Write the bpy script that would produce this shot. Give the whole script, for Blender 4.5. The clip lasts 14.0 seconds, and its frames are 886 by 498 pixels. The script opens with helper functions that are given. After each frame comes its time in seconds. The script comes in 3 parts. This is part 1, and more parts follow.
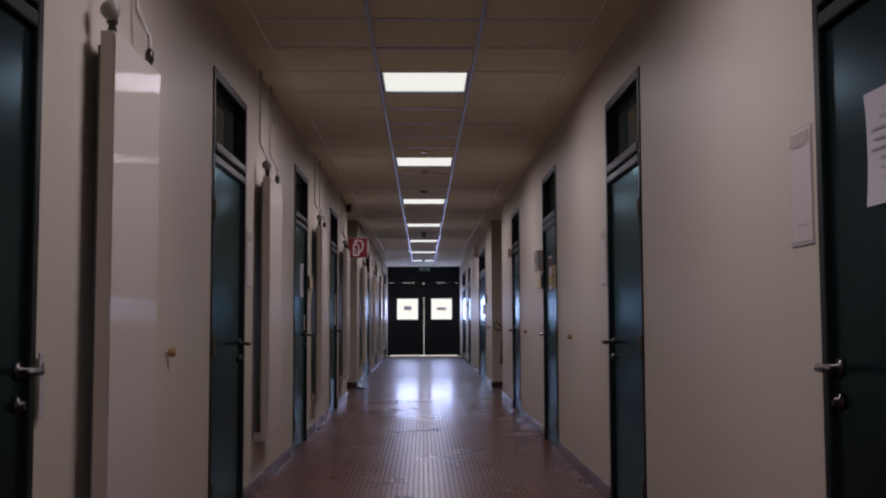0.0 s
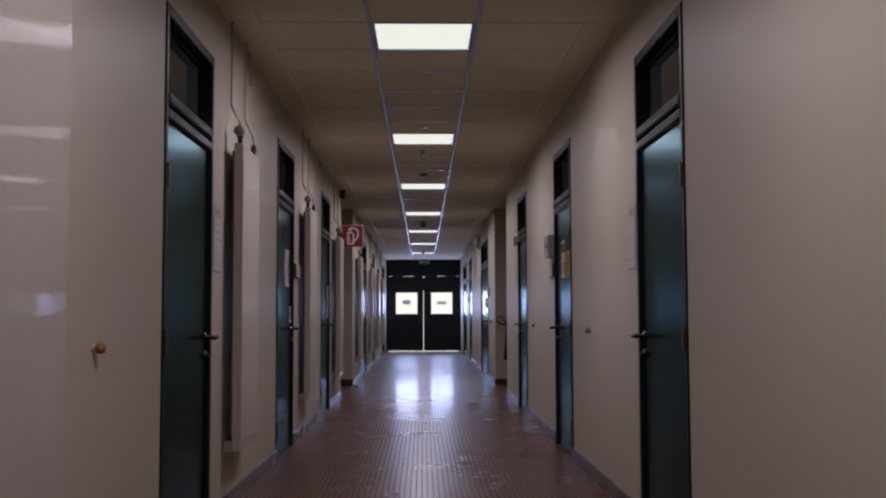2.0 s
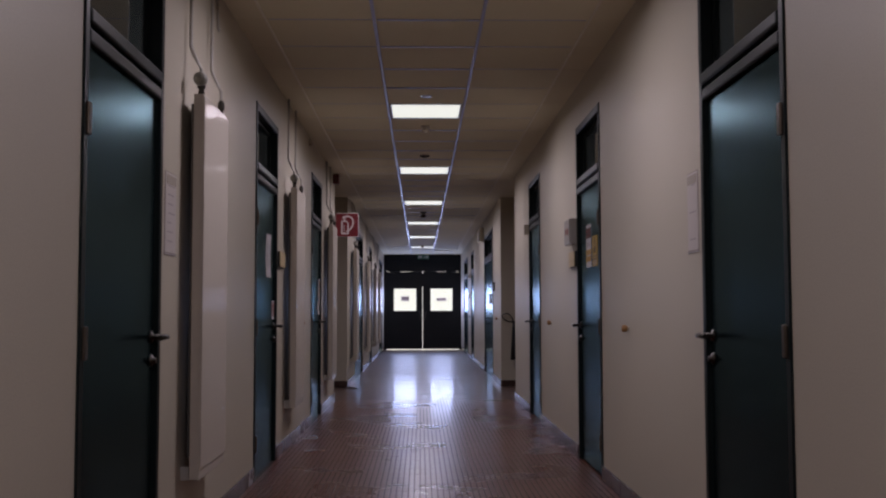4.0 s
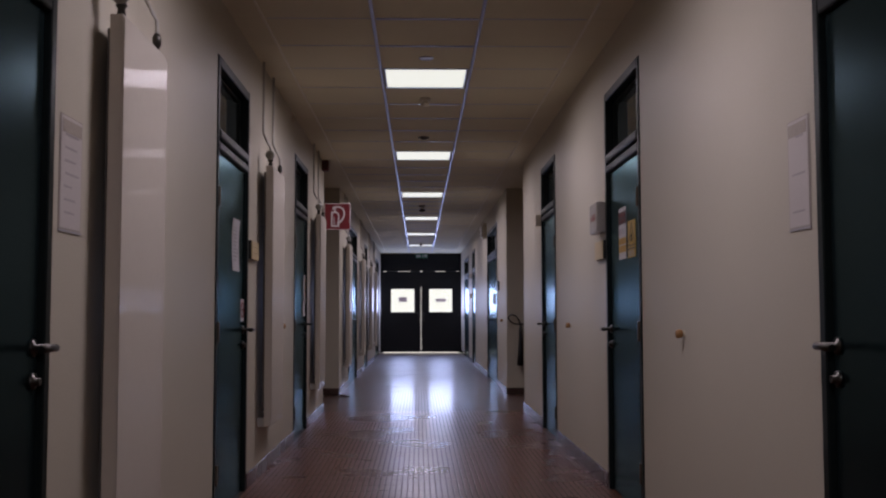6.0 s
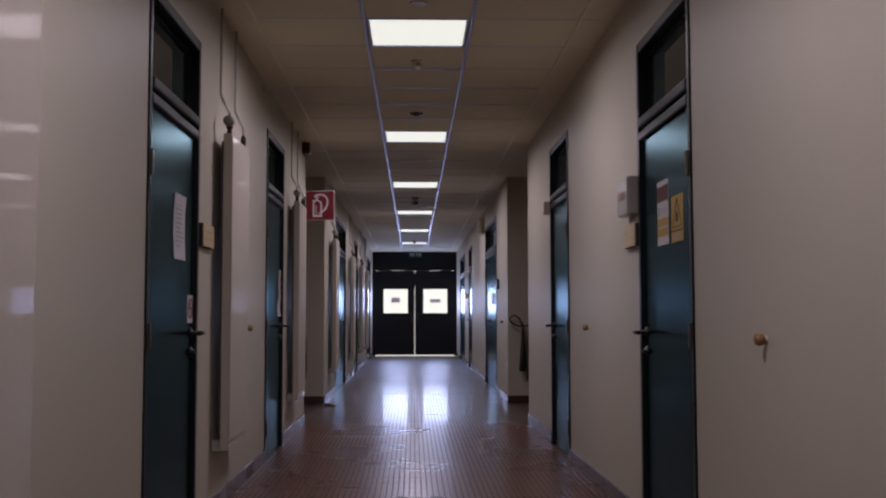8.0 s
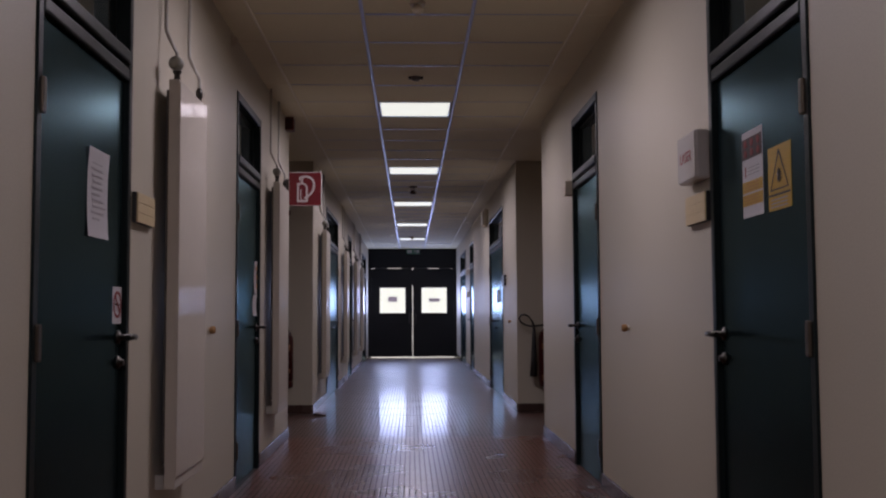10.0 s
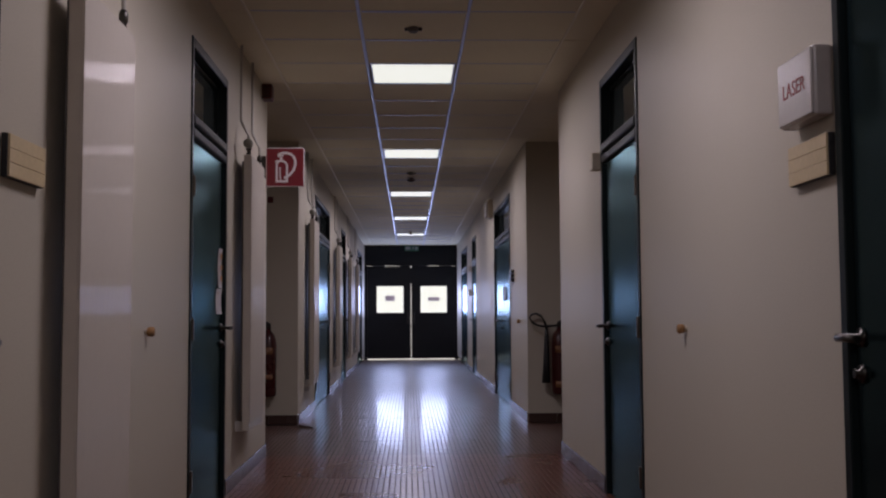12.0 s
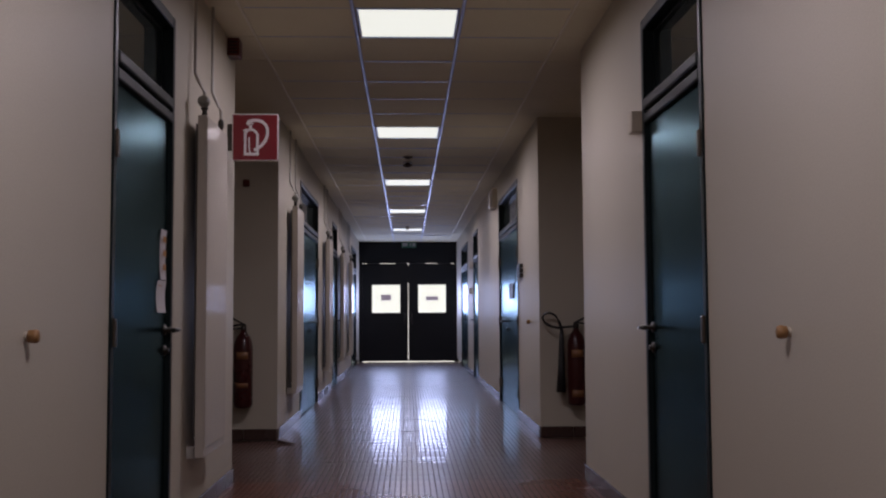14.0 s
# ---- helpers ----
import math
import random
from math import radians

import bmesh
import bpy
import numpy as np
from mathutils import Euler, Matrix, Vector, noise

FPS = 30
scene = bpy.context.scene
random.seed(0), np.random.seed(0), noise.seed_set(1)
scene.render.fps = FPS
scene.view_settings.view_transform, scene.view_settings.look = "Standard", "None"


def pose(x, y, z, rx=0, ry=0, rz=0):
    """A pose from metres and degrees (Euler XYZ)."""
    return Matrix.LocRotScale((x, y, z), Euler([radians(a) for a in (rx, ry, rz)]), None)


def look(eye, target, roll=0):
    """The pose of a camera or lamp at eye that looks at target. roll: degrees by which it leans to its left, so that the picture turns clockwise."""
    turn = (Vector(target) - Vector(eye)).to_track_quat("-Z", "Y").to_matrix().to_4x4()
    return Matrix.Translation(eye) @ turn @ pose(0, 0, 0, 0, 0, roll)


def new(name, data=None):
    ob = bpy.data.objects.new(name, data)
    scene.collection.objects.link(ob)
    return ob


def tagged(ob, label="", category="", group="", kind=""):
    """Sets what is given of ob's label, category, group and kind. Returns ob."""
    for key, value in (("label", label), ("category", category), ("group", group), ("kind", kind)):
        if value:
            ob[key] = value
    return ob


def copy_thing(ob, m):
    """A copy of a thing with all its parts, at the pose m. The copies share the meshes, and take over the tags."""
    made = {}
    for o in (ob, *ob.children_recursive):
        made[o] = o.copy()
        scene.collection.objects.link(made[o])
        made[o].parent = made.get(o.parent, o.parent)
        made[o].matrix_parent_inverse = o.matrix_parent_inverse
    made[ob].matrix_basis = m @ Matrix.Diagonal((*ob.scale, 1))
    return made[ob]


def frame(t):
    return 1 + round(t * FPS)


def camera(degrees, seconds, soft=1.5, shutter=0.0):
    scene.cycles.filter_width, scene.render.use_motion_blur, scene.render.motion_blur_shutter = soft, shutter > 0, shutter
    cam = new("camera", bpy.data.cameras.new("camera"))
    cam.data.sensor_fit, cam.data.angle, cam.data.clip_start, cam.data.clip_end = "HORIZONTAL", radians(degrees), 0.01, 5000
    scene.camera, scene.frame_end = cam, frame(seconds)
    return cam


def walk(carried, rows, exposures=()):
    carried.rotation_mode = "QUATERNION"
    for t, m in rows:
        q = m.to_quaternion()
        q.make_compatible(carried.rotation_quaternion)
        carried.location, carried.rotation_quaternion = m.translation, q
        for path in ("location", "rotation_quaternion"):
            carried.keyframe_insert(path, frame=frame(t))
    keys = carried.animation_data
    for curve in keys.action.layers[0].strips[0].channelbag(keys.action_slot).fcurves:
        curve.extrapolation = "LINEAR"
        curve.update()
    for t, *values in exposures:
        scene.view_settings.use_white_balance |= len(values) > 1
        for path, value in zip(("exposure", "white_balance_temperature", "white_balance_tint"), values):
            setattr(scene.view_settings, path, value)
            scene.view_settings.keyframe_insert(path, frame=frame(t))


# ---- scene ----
cam = camera(47.5, 14.0, soft=2.2)
PATH = [
    (0, (-0.018, -0.135, 1.14), (0.022, 1.859, 1.28), -0.2),
    (0.5, (-0.014, 0.083, 1.134), (0.026, 2.077, 1.273), -0.2),
    (1, (-0.017, 0.309, 1.132), (0.024, 2.304, 1.268), -0.2),
    (1.5, (-0.016, 0.537, 1.124), (0.025, 2.532, 1.258), -0.1),
    (2, (-0.006, 0.804, 1.111), (0.034, 2.799, 1.242), -0.2),
    (2.5, (-0.01, 1.069, 1.105), (0.031, 3.064, 1.233), -0.2),
    (3, (-0.024, 1.357, 1.099), (0.019, 3.353, 1.225), -0.1),
    (5.5, (-0.055, 2.889, 1.095), (-0.008, 4.885, 1.222), -0.2),
    (6, (-0.05, 3.202, 1.094), (-0.002, 5.197, 1.223), -0.1),
    (6.5, (-0.049, 3.494, 1.093), (0.002, 5.489, 1.222), -0.2),
    (7, (-0.047, 3.784, 1.084), (0.007, 5.779, 1.215), -0.2),
    (7.5, (-0.034, 4.079, 1.083), (0.022, 6.074, 1.215), -0.1),
    (8, (-0.028, 4.403, 1.084), (0.031, 6.397, 1.216), -0.1),
    (10.5, (-0.046, 5.961, 1.068), (0.019, 7.955, 1.201), -0.3),
    (11, (-0.037, 6.253, 1.064), (0.027, 8.248, 1.198), -0.3),
    (11.5, (-0.028, 6.554, 1.064), (0.037, 8.548, 1.197), -0.3),
    (12, (-0.029, 6.883, 1.062), (0.038, 8.877, 1.195), -0.3),
    (12.5, (-0.032, 7.172, 1.049), (0.038, 9.167, 1.185), -0.3),
    (13, (-0.022, 7.494, 1.05), (0.048, 9.489, 1.185), -0.3),
    (13.5, (-0.012, 7.806, 1.05), (0.058, 9.8, 1.184), -0.3),
    (14, (-0.008, 8.128, 1.055), (0.063, 10.122, 1.189), -0.3),
]
walk(cam, [(t, look(eye, target, roll)) for t, eye, target, roll in PATH], [(0.0, 0.05, 6300, 21), (14.0, 0.05, 6300, 21)])

# ---- light ----
world = bpy.data.worlds.new("world")
scene.world = world
world.use_nodes = True
wn = world.node_tree.nodes
sky = wn.new("ShaderNodeTexSky")
sky.sky_type = "NISHITA"
sky.sun_disc = False
sky.sun_elevation, sky.sun_rotation = radians(35), radians(200)
world.node_tree.links.new(sky.outputs[0], wn["Background"].inputs[0])
wn["Background"].inputs[1].default_value = 0.1
LAMP_RADIANCE = 0.84
LAMP_WATTS = 17.5
WINDOW_WATTS = 21.0

# ---- plan ----
XL, XR, ZC = -1.135, 1.15, 2.82          # corridor walls and ceiling
Y_BACK, Y_END = -6.0, 31.75              # behind the camera, end doors
REC0, REC1, REC_OUT = 14.70, 16.95, 1.72  # cross recess: near corner, far corner, depth
WT = 0.16                                # wall thickness
DOOR_W, DOOR_H = 1.0, 2.503


# ---- materials ----
def mat(name, color, rough=0.5, metal=0.0, grain=60.0, vary=0.12, bump=0.08, big=1.2, spec=0.5, coat=0.0, coat_rough=0.045, rough_vary=0.1, edge=None):
    m = bpy.data.materials.new(name)
    m.use_nodes = True
    nt = m.node_tree
    b = nt.nodes["Principled BSDF"]
    geo = nt.nodes.new("ShaderNodeNewGeometry")
    n1, n2 = nt.nodes.new("ShaderNodeTexNoise"), nt.nodes.new("ShaderNodeTexNoise")
    n1.inputs["Scale"].default_value, n1.inputs["Detail"].default_value = big, 5
    n2.inputs["Scale"].default_value, n2.inputs["Detail"].default_value = grain, 4
    for n in (n1, n2):
        nt.links.new(geo.outputs["Position"], n.inputs["Vector"])
    add = nt.nodes.new("ShaderNodeMath")
    add.operation = "ADD"
    nt.links.new(n1.outputs[0], add.inputs[0])
    nt.links.new(n2.outputs[0], add.inputs[1])
    ramp = nt.nodes.new("ShaderNodeMapRange")
    ramp.inputs[1].default_value, ramp.inputs[2].default_value = 0.6, 1.4
    ramp.inputs[3].default_value, ramp.inputs[4].default_value = 1 - vary, 1 + vary
    nt.links.new(add.outputs[0], ramp.inputs[0])
    mul = nt.nodes.new("ShaderNodeVectorMath")
    mul.operation = "SCALE"
    mul.inputs[0].default_value = color
    nt.links.new(ramp.outputs[0], mul.inputs["Scale"])
    nt.links.new(mul.outputs[0], b.inputs["Base Color"])
    rr = nt.nodes.new("ShaderNodeMapRange")
    rr.inputs[1].default_value, rr.inputs[2].default_value = 0.3, 0.7
    rr.inputs[3].default_value, rr.inputs[4].default_value = rough * (1 - rough_vary), min(1, rough * (1 + rough_vary))
    nt.links.new(n1.outputs[0], rr.inputs[0])
    nt.links.new(rr.outputs[0], b.inputs["Roughness"])
    b.inputs["Metallic"].default_value = metal
    b.inputs["Specular IOR Level"].default_value = spec
    b.inputs["Coat Weight"].default_value = coat
    if edge:
        b.inputs["Specular Tint"].default_value = (*edge, 1)
    b.inputs["Coat Roughness"].default_value = coat_rough
    if bump:
        bp = nt.nodes.new("ShaderNodeBump")
        bp.inputs["Strength"].default_value, bp.inputs["Distance"].default_value = bump, 0.002
        nt.links.new(n2.outputs[0], bp.inputs["Height"])
        nt.links.new(bp.outputs[0], b.inputs["Normal"])
    return m


def glow(name, color, strength):
    m = bpy.data.materials.new(name)
    m.use_nodes = True
    b = m.node_tree.nodes["Principled BSDF"]
    b.inputs["Base Color"].default_value = (0.1, 0.1, 0.1, 1)
    b.inputs["Emission Color"].default_value = (*color, 1)
    b.inputs["Emission Strength"].default_value = strength
    return m


def glass(name, color=(0.9, 0.95, 0.94), rough=0.02):
    m = bpy.data.materials.new(name)
    m.use_nodes = True
    b = m.node_tree.nodes["Principled BSDF"]
    b.inputs["Base Color"].default_value = (*color, 1)
    b.inputs["Roughness"].default_value = rough
    b.inputs["Transmission Weight"].default_value = 1.0
    b.inputs["IOR"].default_value = 1.5
    return m


M_WALL = mat("wall_paint", (0.479, 0.436, 0.352), 0.5, grain=140, vary=0.09, bump=0.35, big=0.7, spec=0.35)
# colour darkened to stand for unlit rooms behind the transom panes
M_WALL_PLAIN = mat("side_room_shade_tone", (0.12, 0.12, 0.12), 0.7, vary=0.08)
M_CEIL = mat("mineral_tile", (0.76, 0.71, 0.54), 0.85, grain=220, vary=0.08, bump=0.3, big=1.6)
# blue of window light glancing off the rails is put into this colour
M_GRID_SHEEN = mat("grid_metal_blue_sheen", (0.44, 0.50, 0.74), 0.36, metal=0.4, vary=0.04, bump=0.0)
M_RAIL = mat("cream_rail_paint", (0.80, 0.76, 0.64), 0.45, vary=0.05, bump=0.0)
M_FLOOR_GLOSS = mat("polished_floor_tile", (0.075, 0.032, 0.021), 0.32, spec=0.42, coat=0.29, coat_rough=0.05, grain=90, vary=0.22, bump=0.0, big=1.4, rough_vary=0.06)
M_FLOOR = mat("floor_tile", (0.100, 0.033, 0.017), 0.28, spec=0.20, coat=0.10, coat_rough=0.06, grain=90, vary=0.22, bump=0.0, big=1.4, rough_vary=0.06)
M_JOINT = mat("floor_joint", (0.032, 0.019, 0.014), 0.65)
M_BASE = mat("skirting_tile", (0.060, 0.034, 0.028), 0.26, spec=0.35, grain=60, vary=0.2, bump=0.1)
M_DOOR = mat("door_enamel", (0.014, 0.022, 0.023), 0.24, metal=0.55, edge=(0.20, 0.62, 0.70), grain=180, vary=0.10, bump=0.0, big=1.0, rough_vary=0.05)
M_FRAME = mat("frame_enamel", (0.006, 0.011, 0.011), 0.40, spec=0.22, vary=0.12, bump=0.04)
M_BLACK = mat("black_plastic", (0.012, 0.012, 0.013), 0.45, vary=0.1)
M_METAL = mat("brushed_metal", (0.07, 0.066, 0.06), 0.34, metal=1.0, grain=200, vary=0.08, bump=0.03)
M_RAD = mat("radiator_enamel", (0.48, 0.435, 0.375), 0.6, grain=30, vary=0.03, bump=0.0, spec=0.12, coat=0.40, coat_rough=0.03, rough_vary=0.2)
M_PIPE = mat("pipe_paint", (0.42, 0.40, 0.36), 0.3, vary=0.08)
M_HINGE = mat("hinge_steel", (0.10, 0.08, 0.06), 0.40, metal=0.8, vary=0.15)
M_VALVE = mat("valve_plastic", (0.24, 0.235, 0.20), 0.4, vary=0.08)
M_FIN = mat("convector_steel", (0.10, 0.092, 0.08), 0.6, vary=0.15)
M_STOP = mat("door_stop_rubber", (0.27, 0.14, 0.05), 0.5, vary=0.2)
M_PAPER = mat("paper", (0.54, 0.52, 0.54), 0.7, grain=90, vary=0.04, bump=0.05)
M_SHEET = mat("sheet_in_sleeve", (0.50, 0.455, 0.435), 0.5, grain=90, vary=0.05, bump=0.02)
M_FAINT = mat("faint_print", (0.37, 0.33, 0.33), 0.6)
M_INK = mat("faded_ink", (0.36, 0.34, 0.36), 0.7)
M_TAN = mat("tan_card", (0.36, 0.31, 0.26), 0.6)
M_WOOD = mat("pale_wood", (0.52, 0.41, 0.24), 0.5, grain=70, vary=0.12)
M_WHITE = mat("white_plastic", (0.48, 0.45, 0.42), 0.25, vary=0.04, bump=0.02)
M_RED = mat("sign_red", (0.16, 0.010, 0.016), 0.4, vary=0.06, bump=0.0)
M_SIGNRED = mat("print_red", (0.21, 0.014, 0.014), 0.5, vary=0.06, bump=0.0)
M_POSTERDARK = mat("print_dark_red", (0.045, 0.014, 0.016), 0.5, vary=0.06, bump=0.0)
M_SIGNW = mat("sign_white", (0.66, 0.62, 0.62), 0.4, vary=0.03, bump=0.0)
M_EXT = mat("extinguisher_red", (0.042, 0.004, 0.004), 0.30, vary=0.08, bump=0.0, coat=0.15)
M_EXTLABEL = mat("faded_label", (0.22, 0.10, 0.04), 0.5, vary=0.15)
M_YELLOW = mat("warning_yellow", (0.46, 0.28, 0.02), 0.45, vary=0.06, bump=0.0)
M_ORANGE = mat("label_orange", (0.40, 0.19, 0.05), 0.5, vary=0.08)
M_DARKRED = mat("siren_red", (0.10, 0.014, 0.012), 0.35)
M_BEIGE = mat("beige_plastic", (0.52, 0.46, 0.36), 0.45)
M_ENDDOOR = mat("end_door_enamel", (0.008, 0.009, 0.012), 0.45, spec=0.25, vary=0.15)
M_GREEN = mat("exit_green", (0.02, 0.12, 0.07), 0.4)
M_WEDGE = mat("worn_wood", (0.06, 0.035, 0.024), 0.6, vary=0.2)
M_GROUND = mat("outdoor_paving", (0.4, 0.38, 0.35), 0.8, vary=0.15)
M_LAMP = glow("lamp_diffuser", (0.96, 1.0, 0.84), LAMP_RADIANCE)
M_GLASS = glass("clear_glass")
M_GLASS_DARK = glass("grey_glass", (0.10, 0.125, 0.12), 0.04)
M_GLASS_DARK.node_tree.nodes["Principled BSDF"].inputs["Transmission Weight"].default_value = 0.5
M_STICKER = bpy.data.materials.new("backlit_sticker")
M_STICKER.use_nodes = True
_n = M_STICKER.node_tree.nodes
_t = _n.new("ShaderNodeBsdfTranslucent")
_t.inputs[0].default_value = (0.66, 0.60, 0.72, 1)
M_STICKER.node_tree.links.new(_t.outputs[0], _n["Material Output"].inputs[0])


# ---- mesh helpers ----
def box(bm, x0, x1, y0, y1, z0, z1, bevel=0.0, segs=2):
    xs, ys, zs = sorted((x0, x1)), sorted((y0, y1)), sorted((z0, z1))
    v = [bm.verts.new((x, y, z)) for x in xs for y in ys for z in zs]
    fs = [bm.faces.new([v[i] for i in q]) for q in ((0, 1, 3, 2), (4, 6, 7, 5), (0, 4, 5, 1), (2, 3, 7, 6), (0, 2, 6, 4), (1, 5, 7, 3))]
    if bevel:
        es = list({e for f in fs for e in f.edges})
        bmesh.ops.bevel(bm, geom=es, offset=bevel, segments=segs, affect="EDGES", profile=0.5)
    return bm


def tube(bm, path, r, n=10, cap=True, radii=None):
    """A round tube along a list of points."""
    pts = [Vector(p) for p in path]
    rings = []
    up = Vector((0, 0, 1))
    for i, p in enumerate(pts):
        d = (pts[min(i + 1, len(pts) - 1)] - pts[max(i - 1, 0)]).normalized()
        a = d.cross(up if abs(d.z) < 0.9 else Vector((0, 1, 0))).normalized()
        b = d.cross(a)
        rr = radii[i] if radii else r
        rings.append([bm.verts.new(p + rr * (math.cos(k * 2 * math.pi / n) * a + math.sin(k * 2 * math.pi / n) * b)) for k in range(n)])
    for q, w in zip(rings, rings[1:]):
        for k in range(n):
            f = bm.faces.new((q[k], q[(k + 1) % n], w[(k + 1) % n], w[k]))
            f.smooth = True
    if cap:
        bm.faces.new(rings[0][::-1])
        bm.faces.new(rings[-1])
    return bm


def lathe(bm, profile, at=(0, 0, 0), axis="z", n=20):
    """Turn (radius, height) pairs about an axis through at."""
    rings = []
    for r, h in profile:
        ring = []
        for k in range(n):
            c, s = r * math.cos(k * 2 * math.pi / n), r * math.sin(k * 2 * math.pi / n)
            p = {"z": (c, s, h), "x": (h, c, s), "y": (c, h, s)}[axis]
            ring.append(bm.verts.new(Vector(p) + Vector(at)))
        rings.append(ring)
    for q, w in zip(rings, rings[1:]):
        for k in range(n):
            f = bm.faces.new((q[k], q[(k + 1) % n], w[(k + 1) % n], w[k]))
            f.smooth = True
    bm.faces.new(rings[0][::-1])
    bm.faces.new(rings[-1])
    return bm


def mesh_of(name, bm, material):
    bmesh.ops.recalc_face_normals(bm, faces=bm.faces[:])
    me = bpy.data.meshes.new(name)
    bm.to_mesh(me)
    bm.free()
    me.materials.append(material)
    return me


def part(name, bm, material, parent=None, label=""):
    ob = new(name, mesh_of(name, bm, material))
    if parent is not None:
        ob.parent = parent
    return tagged(ob, label)


def thing(name, at, label, category, group="", kind=""):
    ob = new(name)
    ob.empty_display_size = 0.05
    ob.location = at
    return tagged(ob, label, category, group, kind)


def B(*a, **k):
    return box(bmesh.new(), *a, **k)


# ---- structure ----
LEFT_DOORS = [1.79, 5.185, 8.59, 11.98]
RIGHT_DOORS = [1.79, 5.18, 8.59, 11.97]
FAR_LEFT = [(18.75, 2.1), (23.3, 1.0), (28.4, 1.9)]
FAR_RIGHT = [(18.6, 2.15), (24.55, 1.15), (27.35, 2.2)]


def wall_run(name, x_in, s, doors_near, doors_far, label):
    """One side wall with its door openings and the cross recess; s points into the corridor."""
    bm = bmesh.new()
    xo = x_in - s * WT

    def run(y0, y1, doors):
        y = y0
        for d, w in doors:
            box(bm, xo, x_in, y, d, -0.02, ZC + 0.02)
            box(bm, xo, x_in, d, d + w, DOOR_H, ZC + 0.02)
            y = d + w
        box(bm, xo, x_in, y, y1, -0.02, ZC + 0.02)

    run(Y_BACK, REC0, [(d, DOOR_W) for d in doors_near])
    run(REC1, Y_END + 0.3, doors_far)
    for y in ((REC0 - WT, REC0), (REC1, REC1 + WT)):
        box(bm, xo, x_in - s * (WT + REC_OUT), y[0], y[1], -0.02, ZC + 0.02)
    box(bm, x_in - s * (WT + REC_OUT), x_in - s * (2 * WT + REC_OUT), REC0 - WT, REC1 + WT, -0.02, ZC + 0.02)
    return tagged(part(name, bm, M_WALL), label, "wall", kind="structure")


wall_left = wall_run("wall_left", XL, 1, LEFT_DOORS, FAR_LEFT, "cream painted plaster corridor wall with door openings")
wall_right = wall_run("wall_right", XR, -1, RIGHT_DOORS, FAR_RIGHT, "cream painted plaster corridor wall with door openings")

floor = tagged(part("floor", B(-3.2, 3.2, Y_BACK - 0.3, Y_END + 0.3, -0.12, -0.004), M_JOINT), "dark brown ribbed tile corridor floor, worn glossy", "floor", kind="structure")

bm = bmesh.new()
box(bm, -3.2, 3.2, Y_BACK - 0.3, Y_END + 0.3, ZC + 0.012, ZC + 0.1)
RAILS = [-0.955, -0.318, 0.318, 0.955]
cuts = [XL - 2.0, *RAILS, XR + 2.0]
n_rows = int((Y_END - Y_BACK) / 0.6) + 1
LAMP_Y = [6.6 + 3.6 * k for k in range(-3, 7)]
for row in range(n_rows):
    y0 = -6.0 + 0.6 * row
    for c, (a, b) in enumerate(zip(cuts, cuts[1:])):
        if c == 2 and any(abs(y0 - y) < 0.05 for y in LAMP_Y):
            continue
        if c == 3 and abs(y0 - 29.4) < 0.05:
            continue
        dz = random.uniform(0, 0.002)
        box(bm, a + 0.004, b - 0.004, y0 + 0.004, min(y0 + 0.596, Y_END), ZC + dz, ZC + 0.012)
ceiling = tagged(part("ceiling", bm, M_CEIL), "suspended ceiling of grey-beige mineral tiles", "ceiling", kind="structure")
for k, x in enumerate(RAILS):
    w = 0.0105 if abs(x) < 0.5 else 0.007
    bm = bmesh.new()
    box(bm, x - w, x + w, Y_BACK, Y_END, ZC - 0.007, ZC + 0.002, 0.002, 1)
    # inner rails carry the blue window sheen in their colour, outer ones are cream
    tagged(part("ceiling_rail", bm, M_GRID_SHEEN if abs(x) < 0.5 else M_RAIL), "narrow metal ceiling grid rail", "ceiling rail", kind="structure")
bm = bmesh.new()
for row in range(n_rows):
    y = -6.0 + 0.6 * row
    box(bm, -0.301, 0.301, y - 0.007, y + 0.007, ZC - 0.006, ZC + 0.004)
    for x in (-0.636, 0.636):
        box(bm, x - 0.301, x + 0.301, y - 0.003, y + 0.003, ZC - 0.0012, ZC + 0.004)
tagged(part("ceiling_cross_rails", bm, M_GRID_SHEEN), "thin metal cross rails between ceiling tiles, tinted with blue window sheen", "ceiling rail", kind="structure")

tagged(part("wall_back", B(-3.2, 3.2, Y_BACK - 0.2, Y_BACK, -0.02, ZC + 0.02), M_WALL), "cream painted wall closing the corridor", "wall", kind="structure")
# unseen walls added to keep sky light out of the transoms
for nm, s in (("side_room_closer_left", -1), ("side_room_closer_right", 1)):
    tagged(part(nm, B(s * 3.2, s * 3.3, Y_BACK - 0.3, Y_END + 0.3, -0.12, ZC + 0.1), M_WALL_PLAIN), "plain added wall closing off the unseen side rooms, coloured dark as if unlit", "wall", kind="structure")
    tagged(part(nm + "_end", B(s * (1.15 + WT) if s > 0 else XL - WT, s * 3.2, Y_END + 0.12, Y_END + 0.3, -0.02, ZC + 0.02), M_WALL_PLAIN), "plain added end wall closing off the unseen side rooms, coloured dark as if unlit", "wall", kind="structure")


